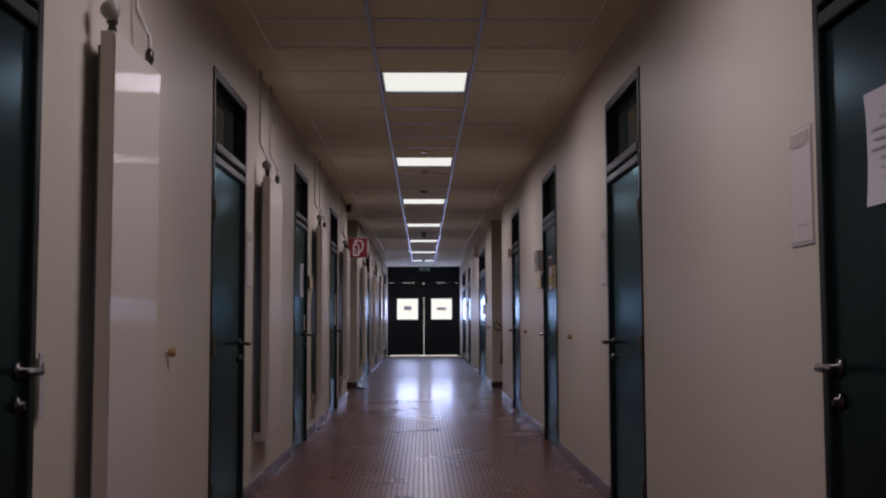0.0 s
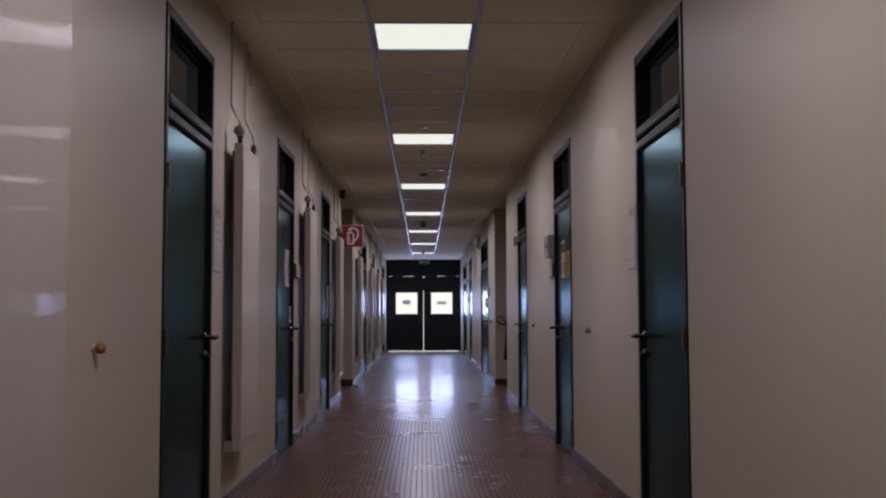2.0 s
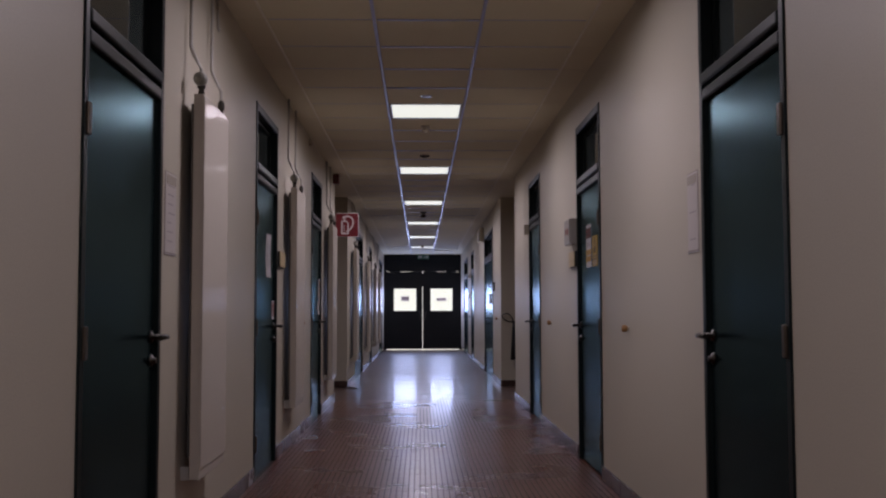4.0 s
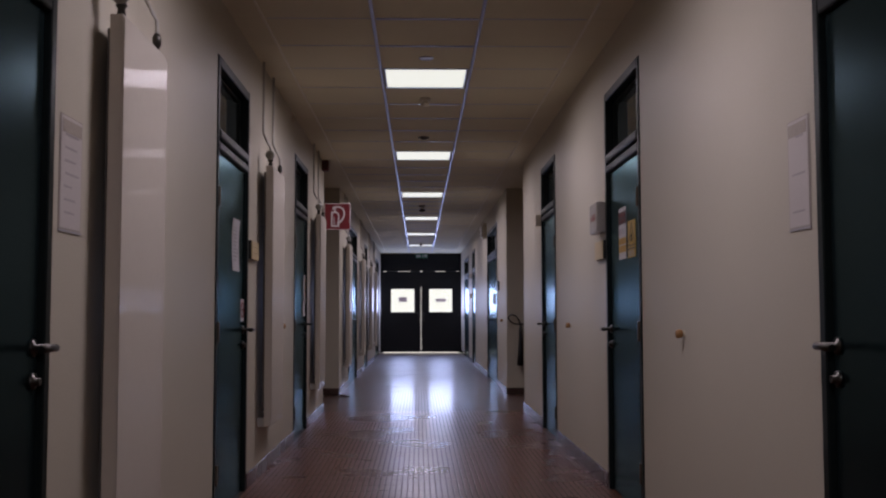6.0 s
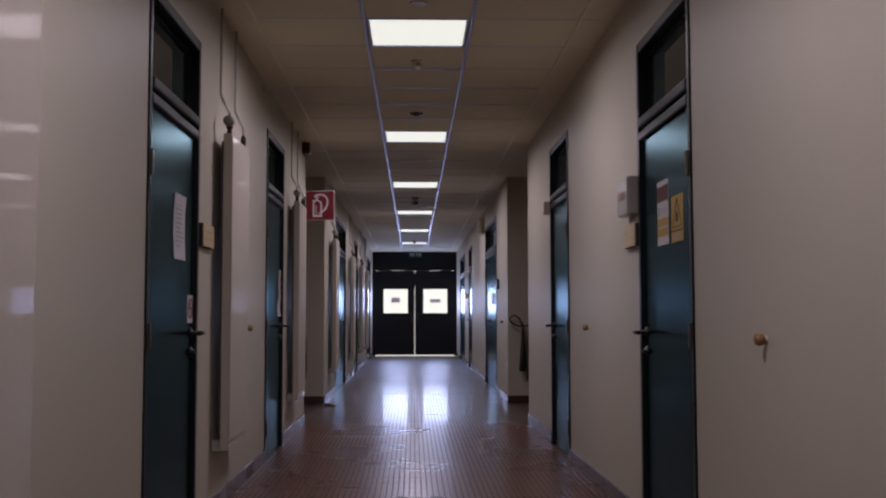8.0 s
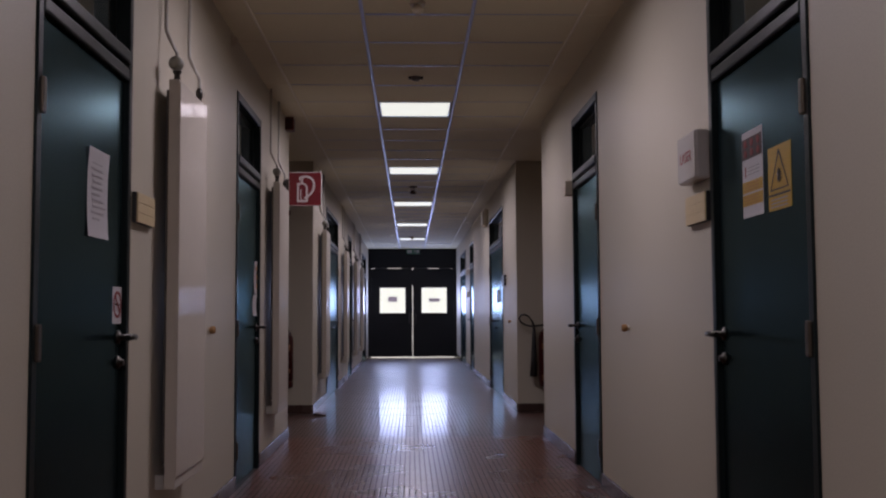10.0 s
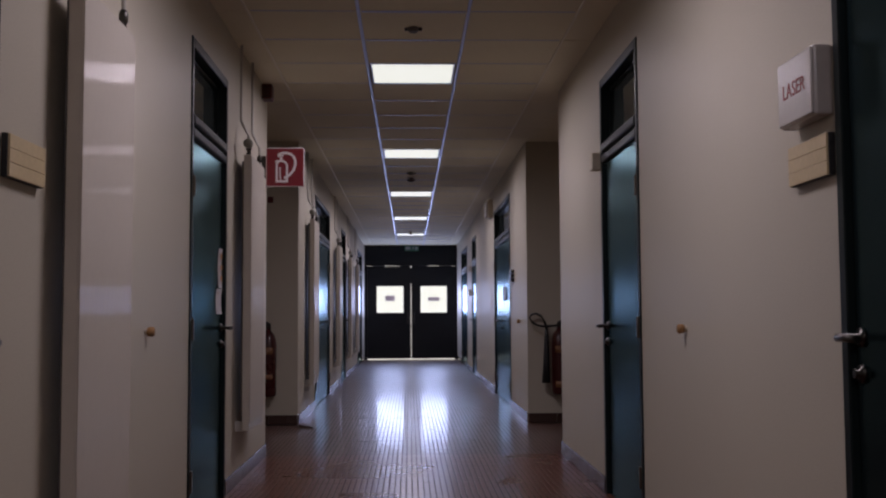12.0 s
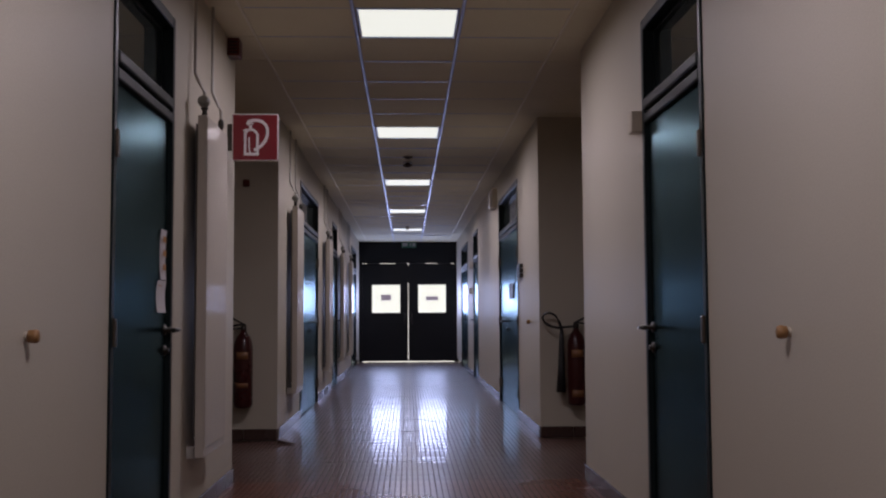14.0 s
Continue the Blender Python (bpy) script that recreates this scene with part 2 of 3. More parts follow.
# ---- doors ----
def make_door(name, s, width=DOOR_W, leaves=1):
    """A flush steel door with transom; origin at the wall face, near edge, floor. s points into the corridor."""
    d = thing(name, (0, 0, 0), "", "door", kind="structure")
    fw = 0.045
    for y0, y1 in ((0.0, fw), (width - fw, width)):
        part("door_frame", B(-s * WT * 0.8, s * 0.008, y0 + 0.001, y1 - 0.001, 0.0, DOOR_H - 0.001, 0.004, 1), M_FRAME, d)
    part("door_frame", B(-s * WT * 0.8, s * 0.008, fw, width - fw, DOOR_H - 0.055, DOOR_H - 0.001, 0.004, 1), M_FRAME, d)
    bm = B(-s * WT * 0.7, s * 0.010, fw, width - fw, 1.985, 2.035, 0.010, 3)
    part("transom_rail", bm, M_FRAME, d)
    bm = B(-s * WT * 0.7, s * 0.014, fw, width - fw, 2.050, 2.105, 0.012, 3)
    part("transom_sash", bm, M_FRAME, d)
    for y0, y1, z0, z1 in ((fw, fw + 0.018, 2.106, DOOR_H - 0.056), (width - fw - 0.018, width - fw, 2.106, DOOR_H - 0.056), (fw + 0.018, width - fw - 0.018, DOOR_H - 0.074, DOOR_H - 0.056)):
        part("transom_sash", B(-s * 0.085, -s * 0.045, y0, y1, z0, z1, 0.003, 1), M_FRAME, d)
    pane = part("transom_pane", B(-s * 0.070, -s * 0.064, fw + 0.018, width - fw - 0.018, 2.105, DOOR_H - 0.074), M_GLASS_DARK, d, "dark glass pane")
    lw = (width - 2 * fw) / leaves
    for k in range(leaves):
        a, b = fw + k * lw + 0.003, fw + (k + 1) * lw - 0.003
        leaf = part("door_leaf", B(-s * 0.055, -s * 0.012, a, b, 0.008, 1.981, 0.003, 1), M_DOOR, d)
        near = k == 0
        hy = a - 0.008 if near else b + 0.008
        for hz in (0.24, 1.0, 1.73):
            bm = B(-s * 0.02, s * 0.018, hy - 0.016, hy + 0.016, hz - 0.055, hz + 0.055, 0.005, 2)
            box(bm, -s * 0.011, -s * 0.006, hy, hy + (0.035 if near else -0.035), hz - 0.045, hz + 0.045)
            part("hinge", bm, M_HINGE, leaf, "dull brass-brown hinge")
        if leaves == 2 and k == 0:
            continue
        ky = b - 0.040 if near else a + 0.075
        out = -1 if near else 1
        bm = lathe(bmesh.new(), [(0.026, -s * 0.012), (0.026, -s * 0.004), (0.011, -s * 0.002), (0.011, s * 0.058)], (0, ky, 1.0), "x")
        tube(bm, [(s * 0.053, ky, 1.0), (s * 0.060, ky + out * 0.012, 1.0), (s * 0.062, ky + out * 0.06, 1.0), (s * 0.060, ky + out * 0.125, 0.998)], 0.0105, 10)
        part("door_handle", bm, M_METAL, leaf, "worn metal lever handle")
        bm = lathe(bmesh.new(), [(0.025, -s * 0.012), (0.025, -s * 0.003), (0.012, 0.0), (0.012, s * 0.014)], (0, ky, 0.905), "x", 16)
        part("lock_cylinder", bm, M_METAL, leaf, "round metal lock cylinder")
    return d


number = 0
for s, xw, near, far in ((1, XL, LEFT_DOORS, FAR_LEFT), (-1, XR, RIGHT_DOORS, FAR_RIGHT)):
    first = None
    for y in near:
        number += 1
        if first is None:
            first = make_door(f"door_{number}", s)
            tagged(first, "closed dark teal steel door with glazed transom")
            first.location = (xw, y, 0)
        else:
            c = copy_thing(first, pose(xw, y, 0))
            c.name = f"door_{number}"
    for y, w in far:
        number += 1
        dd = make_door(f"door_{number}", s, w, 2 if w > 1.5 else 1)
        dd.location = (xw, y, 0)
        tagged(dd, "closed dark teal steel double door with glazed transom" if w > 1.5 else "closed dark teal steel door with glazed transom")

# ---- end wall, double door ----
end = thing("door_end", (0, Y_END, 0), "closed black double swing door with two bright square windows", "door", kind="structure")
DX0, DX1, DMID, DTOP = -1.06, 1.085, 0.012, 2.30
part("header_panel", B(XL + 0.001, XR - 0.001, 0.0, 0.06, DTOP + 0.009, ZC - 0.002), M_ENDDOOR, end, "black panel over the door")
part("side_frame", B(XL + 0.001, DX0 - 0.001, 0.0, 0.06, 0.0, DTOP + 0.008), M_ENDDOOR, end)
part("side_frame", B(DX1 + 0.001, XR - 0.001, 0.0, 0.06, 0.0, DTOP + 0.008), M_ENDDOOR, end)
for (a, b), (wa, wb) in (((DX0, DMID - 0.006), (-0.845, -0.165)), ((DMID + 0.006, DX1), (0.235, 0.905))):
    z0, z1, wz0, wz1 = 0.024, DTOP, 1.14, 1.815
    bm = bmesh.new()
    box(bm, a, wa, 0.005, 0.05, z0, z1)
    box(bm, wb, b, 0.005, 0.05, z0, z1)
    box(bm, wa, wb, 0.005, 0.05, z0, wz0)
    box(bm, wa, wb, 0.005, 0.05, wz1, z1)
    leaf = part("door_leaf", bm, M_ENDDOOR, end, "black door leaf with a square window")
    pane = part("window_pane", B(wa, wb, 0.025, 0.031, wz0, wz1), M_GLASS, leaf, "bright clear glass pane")
    pane.visible_shadow = False
    for y0, y1, p0, p1 in ((wa - 0.012, wa + 0.012, wz0, wz1), (wb - 0.012, wb + 0.012, wz0, wz1)):
        part("window_bead", B(y0, y1, 0.0, 0.02, p0, p1, 0.004, 1), M_ENDDOOR, leaf)
    for p in (wz0, wz1):
        part("window_bead", B(wa + 0.0125, wb - 0.0125, 0.0, 0.02, p - 0.012, p + 0.012, 0.004, 1), M_ENDDOOR, leaf)
    cx = (wa + wb) / 2
    part("sticker", B(cx - (0.115 if wa < 0 else 0.14), cx + (0.115 if wa < 0 else 0.14), 0.012, 0.0245, 1.44, 1.575 if wa < 0 else 1.53), M_STICKER, leaf, "grey sticker on the glass")
    hx = b - 0.07 if wa < 0 else a + 0.07
    bm = lathe(bmesh.new(), [(0.02, 0.006), (0.02, -0.01), (0.01, -0.012), (0.01, -0.05)], (hx, 0, 1.0), "y", 14)
    tube(bm, [(hx, -0.045, 1.14), (hx, -0.05, 1.1), (hx, -0.05, 0.92), (hx, -0.045, 0.88)], 0.012)
    part("door_handle", bm, M_METAL, leaf, "dull metal pull handle")
# strips added behind the gaps to break the daylight lines into dashes
for a, c in ((-0.95, -0.64), (-0.29, -0.012), (0.05, 0.42), (0.70, 1.01)):
    part("top_gap_blocker", B(a, c, 0.051, 0.058, DTOP - 0.03, DTOP + 0.03), M_ENDDOOR, end)
part("centre_gap_blocker", B(DMID - 0.03, DMID + 0.03, 0.051, 0.058, 1.86, 2.25), M_ENDDOOR, end)
part("threshold", B(DX0, DX1, -0.01, 0.07, -0.003, 0.004), M_METAL, end)

# daylight outside the end door
tagged(part("ground", B(-60, 60, Y_END + 0.35, Y_END + 200, -0.3, -0.12), M_GROUND), "pale paved ground outside the end door", "ground", kind="structure")
for cx in (-0.505, 0.57):
    a = bpy.data.lights.new("window_daylight", "AREA")
    a.shape, a.size, a.size_y, a.energy = "RECTANGLE", 0.68, 0.675, WINDOW_WATTS
    a.color = (0.50, 0.62, 1.0)
    new("window_daylight", a).matrix_world = look((cx, Y_END + 0.009, 1.4775), (cx, Y_END - 1, 1.4775))
M_SKYBACK = glow("bright_overcast_backdrop", (1.0, 0.98, 0.84), 1.1)
tagged(part("backdrop", B(-1.3, 1.3, Y_END + 0.24, Y_END + 0.25, -0.1, ZC), M_SKYBACK), "bright overcast daylight behind the end door", "backdrop", kind="structure")


# ---- ceiling lights ----
def make_light():
    t = thing("ceiling_light", (0, 0, 0), "square recessed ceiling panel light, switched on", "ceiling light", "row of panel lights")
    for x0, x1, y0, y1 in ((-0.298, -0.286, 0.004, 0.596), (0.286, 0.298, 0.004, 0.596), (-0.286, 0.286, 0.004, 0.014), (-0.286, 0.286, 0.586, 0.596)):
        part("trim_edge", B(x0, x1, y0, y1, -0.004, 0.0118), M_GRID_SHEEN, t)
    part("diffuser", B(-0.286, 0.286, 0.014, 0.586, 0.0, 0.0118), M_LAMP, t, "glowing white diffuser")
    return t


for y in LAMP_Y:
    a = bpy.data.lights.new("panel_lamp", "AREA")
    a.shape, a.size, a.energy, a.spread = "SQUARE", 0.56, LAMP_WATTS, radians(171)
    a.color = (1.0, 0.93, 0.99)
    new("panel_lamp", a).matrix_world = pose(0, y + 0.3, ZC - 0.006)
lamp = make_light()
lamp.location = (0, LAMP_Y[0], ZC)
for y in LAMP_Y[1:]:
    copy_thing(lamp, pose(0, y, ZC))


# ---- radiators ----
def fluted_plate(y0, y1, z0, z1, pitch=0.009, depth=0.00030, steps=6):
    """A thin plate whose face has fine upright flutes."""
    bm = bmesh.new()
    box(bm, 0.0968, 0.1015, y0, y1, z0, z1)
    n = int((y1 - y0) / pitch) * steps
    prev = None
    for k in range(n + 1):
        y = y0 + (y1 - y0) * k / n
        x = 0.1022 + depth * math.cos(2 * math.pi * k / steps)
        cur = [bm.verts.new((x, y, z)) for z in (z0, z1)]
        if prev:
            bm.faces.new((prev[0], cur[0], cur[1], prev[1])).smooth = True
        prev = cur
    return bm


def make_radiator():
    r = thing("radiator", (0, 0, 0), "tall narrow cream enamel panel radiator on the wall", "radiator", "corridor radiators")
    W, Z0, Z1 = 0.57, 0.35, 2.10
    part("panel", B(0.052, 0.097, 0.0, W, Z0, Z1, 0.003, 2), M_RAD, r)
    part("front_plate", fluted_plate(0.0005, W - 0.0005, Z0 + 0.05, Z1 - 0.012), M_RAD, r, "finely fluted front plate")
    part("convector", B(0.034, 0.0515, 0.035, W - 0.035, Z0 + 0.10, Z1 - 0.04), M_FIN, r, "dark convector fins behind the panel")
    for y in (0.07, W - 0.07):
        for z in (Z0 + 0.02,):
            part("bracket", B(0.0, 0.053, y - 0.012, y + 0.012, z - 0.03, z + 0.03), M_PIPE, r)
    for y, valve in ((0.05, True), (W - 0.06, False)):
        pts = [(0.024, y, ZC + 0.01), (0.024, y, 2.34), (0.026, y, 2.325), (0.040, y, 2.29), (0.062, y, 2.25), (0.073, y, 2.225), (0.075, y, 2.205), (0.075, y, 2.15)]
        part("pipe", tube(bmesh.new(), pts, 0.0085, 10), M_PIPE, r)
        if valve:
            bm = lathe(bmesh.new(), [(0.012, 2.095), (0.016, 2.11), (0.012, 2.13), (0.02, 2.14), (0.014, 2.165)], (0.075, y, 0), "z", 14)
            part("valve_body", bm, M_METAL, r, "dull metal valve body")
            bm = lathe(bmesh.new(), [(0.012, 0.012), (0.026, 0.004), (0.032, -0.012), (0.031, -0.035), (0.024, -0.048), (0.010, -0.053)], (0.075, y, 2.175), "y", 20)
            part("valve_knob", bm, M_VALVE, r, "rounded grey thermostat knob")
        else:
            bm = lathe(bmesh.new(), [(0.010, 2.095), (0.014, 2.105), (0.010, 2.12), (0.017, 2.13), (0.017, 2.16), (0.010, 2.175)], (0.075, y, 0), "z", 12)
            part("union_nut", bm, M_METAL, r, "dull brass union nut")
    return r


RAD_Y = [3.16, 6.54, 9.99, 13.30, 17.57, 21.5, 24.46, 26.84]
rad = make_radiator()
rad.location = (XL, RAD_Y[0], 0)
for y in RAD_Y[1:]:
    copy_thing(rad, pose(XL, y, 0))


# ---- skirting ----
def skirting(name, runs):
    t = thing(name, (0, 0, 0), "brown glazed tile skirting along the wall", "skirting", kind="structure")
    cache = {}
    for axis, c, out, a, b in runs:
        n = max(1, round((b - a) / 0.30))
        w = (b - a) / n
        key = (axis, out, round(w, 3))
        if key not in cache:
            bm = B(0, out * 0.011, 0.0015, w - 0.0015, 0, 0.095, 0.003, 1) if axis == "x" else B(0.0015, w - 0.0015, 0, out * 0.011, 0, 0.095, 0.003, 1)
            cache[key] = mesh_of("skirting_tile", bm, M_BASE)
        for k in range(n):
            p = new("skirting_tile", cache[key])
            p.parent = t
            p.location = (c, a + k * w, 0) if axis == "x" else (a + k * w, c, 0)
    return t


def gaps(y0, y1, doors):
    y, res = y0, []
    for d, w in doors:
        res.append((y, d))
        y = d + w
    return res + [(y, y1)]


for nm, x, s, near, far in (("baseboard_left", XL, 1, LEFT_DOORS, FAR_LEFT), ("baseboard_right", XR, -1, RIGHT_DOORS, FAR_RIGHT)):
    runs = [("x", x, s, a, b) for a, b in gaps(-0.5, REC0, [(d, DOOR_W) for d in near]) + gaps(REC1, Y_END, far)]
    a, b = sorted((x - s * REC_OUT, x))
    runs.append(("y", REC1, -1, a, b))
    skirting(nm, runs)


# ---- floor tiles ----
TX, TY, RIBS = 0.144, 0.216, 4
SEAM_Y = 14.65


def tile_shape(verts, faces, marks, x, y, tx=TX, ty=TY, tilt=(0.0, 0.0), lift=0.0, ribs=RIBS, crown=0.0):
    """One ribbed tile, grooves along the corridor and edges falling off by the crown; appends to the lists."""
    g, dep = 0.009, 0.0018
    rw = tx / ribs
    half = [(g / 4, -dep), (0.0034, -0.0003), (0.0062, 0.0)]
    prof = [(0.0, -dep)]
    for k in range(ribs):
        a, b = k * rw, (k + 1) * rw
        prof += [(a + u, h) for u, h in half] + [(b - u, h) for u, h in reversed(half)]
    prof.append((tx, -dep))
    base, n = len(verts), len(prof)
    fall = [(0.001, -0.00101), (0.030, -0.00049), (0.070, -0.00009), (0.100, 0.0)]
    stops = fall + [(ty - yy, drop) for yy, drop in reversed(fall)]
    for yy, drop in stops:
        for u, h in prof:
            z = h + crown * drop + (u - tx / 2) * tilt[0] + (yy - ty / 2) * tilt[1] + lift
            verts.append((x + u, y + yy, min(z, 0.002)))
    for j in range(len(stops) - 1):
        for k in range(n - 1):
            q = base + j * n + k
            faces.append((q, q + 1, q + n + 1, q + n))
            marks.append(int(min(prof[k][1], prof[k + 1][1]) < -dep * 0.9))
    last = base + (len(stops) - 1) * n
    faces.append(tuple(base + k for k in range(n))[::-1])
    faces.append(tuple(last + k for k in range(n)))
    marks += [1, 1]


def tiles_mesh(name, spots, material):
    verts, faces, marks = [], [], []
    lean = {}
    for x, y in spots:
        row = lean.setdefault(y, random.gauss(0, 0.0016 if y > SEAM_Y else 0.0007))
        tile_shape(verts, faces, marks, x, y, tilt=(0.0, row + random.gauss(0, 0.0003)), lift=-0.0002 + random.uniform(-0.00005, 0.00005), crown=1.0 if y > SEAM_Y else 0.5)
    me = bpy.data.meshes.new(name)
    me.from_pydata(verts, [], faces)
    me.materials.append(material)
    me.materials.append(M_JOINT)
    me.polygons.foreach_set("material_index", marks)
    return me


cols = [XL + 0.004 + TX * k for k in range(int((XR - XL - 0.008) / TX) + 1)]
rows_y = [-3.0 + TY * k for k in range(int((Y_END + 3.0) / TY) + 1)]
singles, rest_a, rest_b = [], [], []
for y in rows_y:
    rec = REC0 - 0.05 < y < REC1 - 0.1
    xs = [XL + 0.004 + TX * k for k in range(-11, 28)] if rec else [c for c in cols if c + TX < XR + 0.15]
    for x in xs:
        if y < SEAM_Y and 5.2 <= y < 9.2 and -1.1 < x < 1.0:
            singles.append((x, y))
        elif y < SEAM_Y:
            rest_a.append((x, y))
        else:
            rest_b.append((x, y))
keep = singles[:300]
rest_a += singles[300:]
alike = [tiles_mesh("tile", [(0, 0)], M_FLOOR) for _ in range(12)]
for k, (x, y) in enumerate(keep):
    p = new("tile", alike[random.randrange(12)])
    p.parent = floor
    p.location = (x, y, 0)
for nm, spots, m in (("tile_field", rest_a, M_FLOOR), ("tile_field", rest_b, M_FLOOR_GLOSS)):
    p = new(nm, tiles_mesh(nm, spots, m))
    p.parent = floor
    tagged(p, "dark brown ribbed floor tiles", kind="stuff")


# ---- things on the walls ----
def slab(name, s, xw, y0, y1, z0, z1, v0, v1, material, parent=None, label="", bevel=0.0):
    """A flat piece on a side wall, v0 to v1 metres off the wall face xw."""
    return part(name, B(xw + s * v0, xw + s * v1, y0, y1, z0, z1, bevel, 2), material, parent, label)


def notice(name, s, xw, y0, y1, z0, z1, label, category="paper notice", lines=8, off=0.0, clip=False, holder=False, ink=None):
    t = thing(name, (0, 0, 0), label, category)
    base = off
    if holder:
        slab("sleeve", s, xw, y0, y1, z0, z1, off + 0.0005, off + 0.0022, M_SLEEVE, t, "clear plastic sleeve", 0.0005)
        slab("holder_edge", s, xw, y0, y1, z0, z0 + 0.006, off + 0.0024, off + 0.0045, M_INK, t)
        base = off + 0.0022
        y0, y1, z0, z1 = y0 + 0.008, y1 - 0.008, z0 + 0.012, z1 - 0.004
    # sheet with a slight curl towards its free edge
    bm = bmesh.new()
    n = 8
    grid = []
    for i in range(n + 1):
        w = i / n
        curl = (0.0 if holder else 0.006 * (2 * w - 1) ** 4 + 0.0015 * math.sin(9 * w))
        grid.append([bm.verts.new((xw + s * (base + 0.001 + max(0, curl) + 0.0008 * k), y, z0 + (z1 - z0) * w)) for y in (y0, y1) for k in (0, 1)])
    for a, b in zip(grid, grid[1:]):
        for q in ((1, 3), (3, 2), (2, 0), (0, 1)):
            bm.faces.new((a[q[0]], a[q[1]], b[q[1]], b[q[0]]))
    bm.faces.new([grid[0][i] for i in (0, 1, 3, 2)])
    bm.faces.new([grid[-1][i] for i in (0, 2, 3, 1)])
    part("sheet", bm, M_SHEET if holder else M_PAPER, t)
    w, h = y1 - y0, z1 - z0
    if clip:
        slab("tan_strip", s, xw, y0 + 0.01, y1 - 0.004, z1 - 0.05, z1 - 0.01, base + 0.0021, base + 0.0029, M_TAN, t, "tan card strip")
    for k in range(lines):
        z = z1 - h * (0.16 + 0.70 * k / max(1, lines - 1))
        a = y0 + w * (0.14 + 0.1 * random.random())
        b = y1 - w * (0.12 + 0.35 * random.random())
        slab("text_bar", s, xw, a, b, z - 0.0035, z + 0.0035, base + (0.0019 if holder else 0.0035), base + (0.0024 if holder else 0.0046), ink or (M_FAINT if holder else M_INK), t)
    return t


M_SLEEVE = mat("plastic_sleeve", (0.46, 0.41, 0.37), 0.25, vary=0.05, bump=0.0)
LV = -0.012   # door leaf face, off the wall face
notice("paper_notice", -1, XR, 2.83, 3.01, 1.364, 1.727, "white sheet in a clear sleeve on the cream wall", clip=True, lines=2, holder=True)
notice("paper_notice", -1, XR, 6.235, 6.415, 1.355, 1.71, "white sheet with a tan strip in a clear wall sleeve", clip=True, lines=3, holder=True)
notice("paper_notice", 1, XL, 6.24, 6.44, 1.347, 1.707, "printed white sheet in a clear wall sleeve", clip=True, lines=7, holder=True)
notice("paper_notice", -1, XR, 2.27, 2.485, 1.432, 1.731, "white printed sheet taped to the teal door", lines=9, off=LV)
notice("paper_notice", 1, XL, 9.115, 9.345, 1.352, 1.662, "curling printed white sheet taped to the teal door", lines=11, off=LV)
notice("paper_notice", 1, XL, 12.735, 12.90, 1.08, 1.228, "small white note taped to the teal door", lines=2, off=LV, ink=M_ORANGE)
notice("paper_strip", 1, XL, 12.79, 12.90, 1.232, 1.465, "narrow white strip of printed labels on the teal door", lines=0, off=LV)
strip = bpy.data.objects["paper_strip"]
for z in (1.29, 1.355, 1.42):
    slab("orange_mark", 1, XL, 12.82, 12.875, z - 0.014, z + 0.014, LV + 0.0105, LV + 0.0115, M_ORANGE, strip, "faded orange mark")


def stroke(bm, pts, w, place, t=0.0012):
    """A flat band of width w along 2D points; place maps (u, v, height) to the world."""
    rows = []
    for i, p in enumerate(pts):
        a, b = Vector(pts[max(i - 1, 0)]), Vector(pts[min(i + 1, len(pts) - 1)])
        d = (b - a).normalized()
        nn = Vector((-d.y, d.x)) * w / 2
        p = Vector(p)
        rows.append([bm.verts.new(place(*(p + nn), 0)), bm.verts.new(place(*(p - nn), 0)), bm.verts.new(place(*(p - nn), t)), bm.verts.new(place(*(p + nn), t))])
    for a, b in zip(rows, rows[1:]):
        for k in range(4):
            bm.faces.new((a[k], a[(k + 1) % 4], b[(k + 1) % 4], b[k]))
    bm.faces.new(rows[0][::-1])
    bm.faces.new(rows[-1])
    return bm


def arc(cu, cv, r, a0, a1, n=20, squash=1.0):
    return [(cu + r * math.cos(radians(a0 + (a1 - a0) * k / n)), cv + squash * r * math.sin(radians(a0 + (a1 - a0) * k / n))) for k in range(n + 1)]


# no smoking label
t = thing("no_smoking_label", (0, 0, 0), "small white label with a red ring and bar", "label")
slab("label_sheet", 1, XL, 9.43, 9.545, 1.05, 1.188, LV + 0.0005, LV + 0.0015, M_PAPER, t)
pl = lambda u, v, h: (XL + LV + 0.002 + h, 9.4875 + u, 1.122 + v)
part("ring", stroke(bmesh.new(), arc(0, 0, 0.045, 0, 360, 28), 0.011, pl), M_SIGNRED, t, "red ring")
pl2 = lambda u, v, h: (XL + LV + 0.0034 + h, 9.4875 + u, 1.122 + v)
part("bar", stroke(bmesh.new(), [(-0.03, 0.03), (0.03, -0.03)], 0.009, pl2), M_SIGNRED, t, "red bar")
part("mark", stroke(bmesh.new(), [(-0.028, 0.0), (0.028, 0.0)], 0.008, lambda u, v, h: (XL + LV + 0.0018 + h, 9.4875 + u, 1.122 + v)), M_BLACK, t)

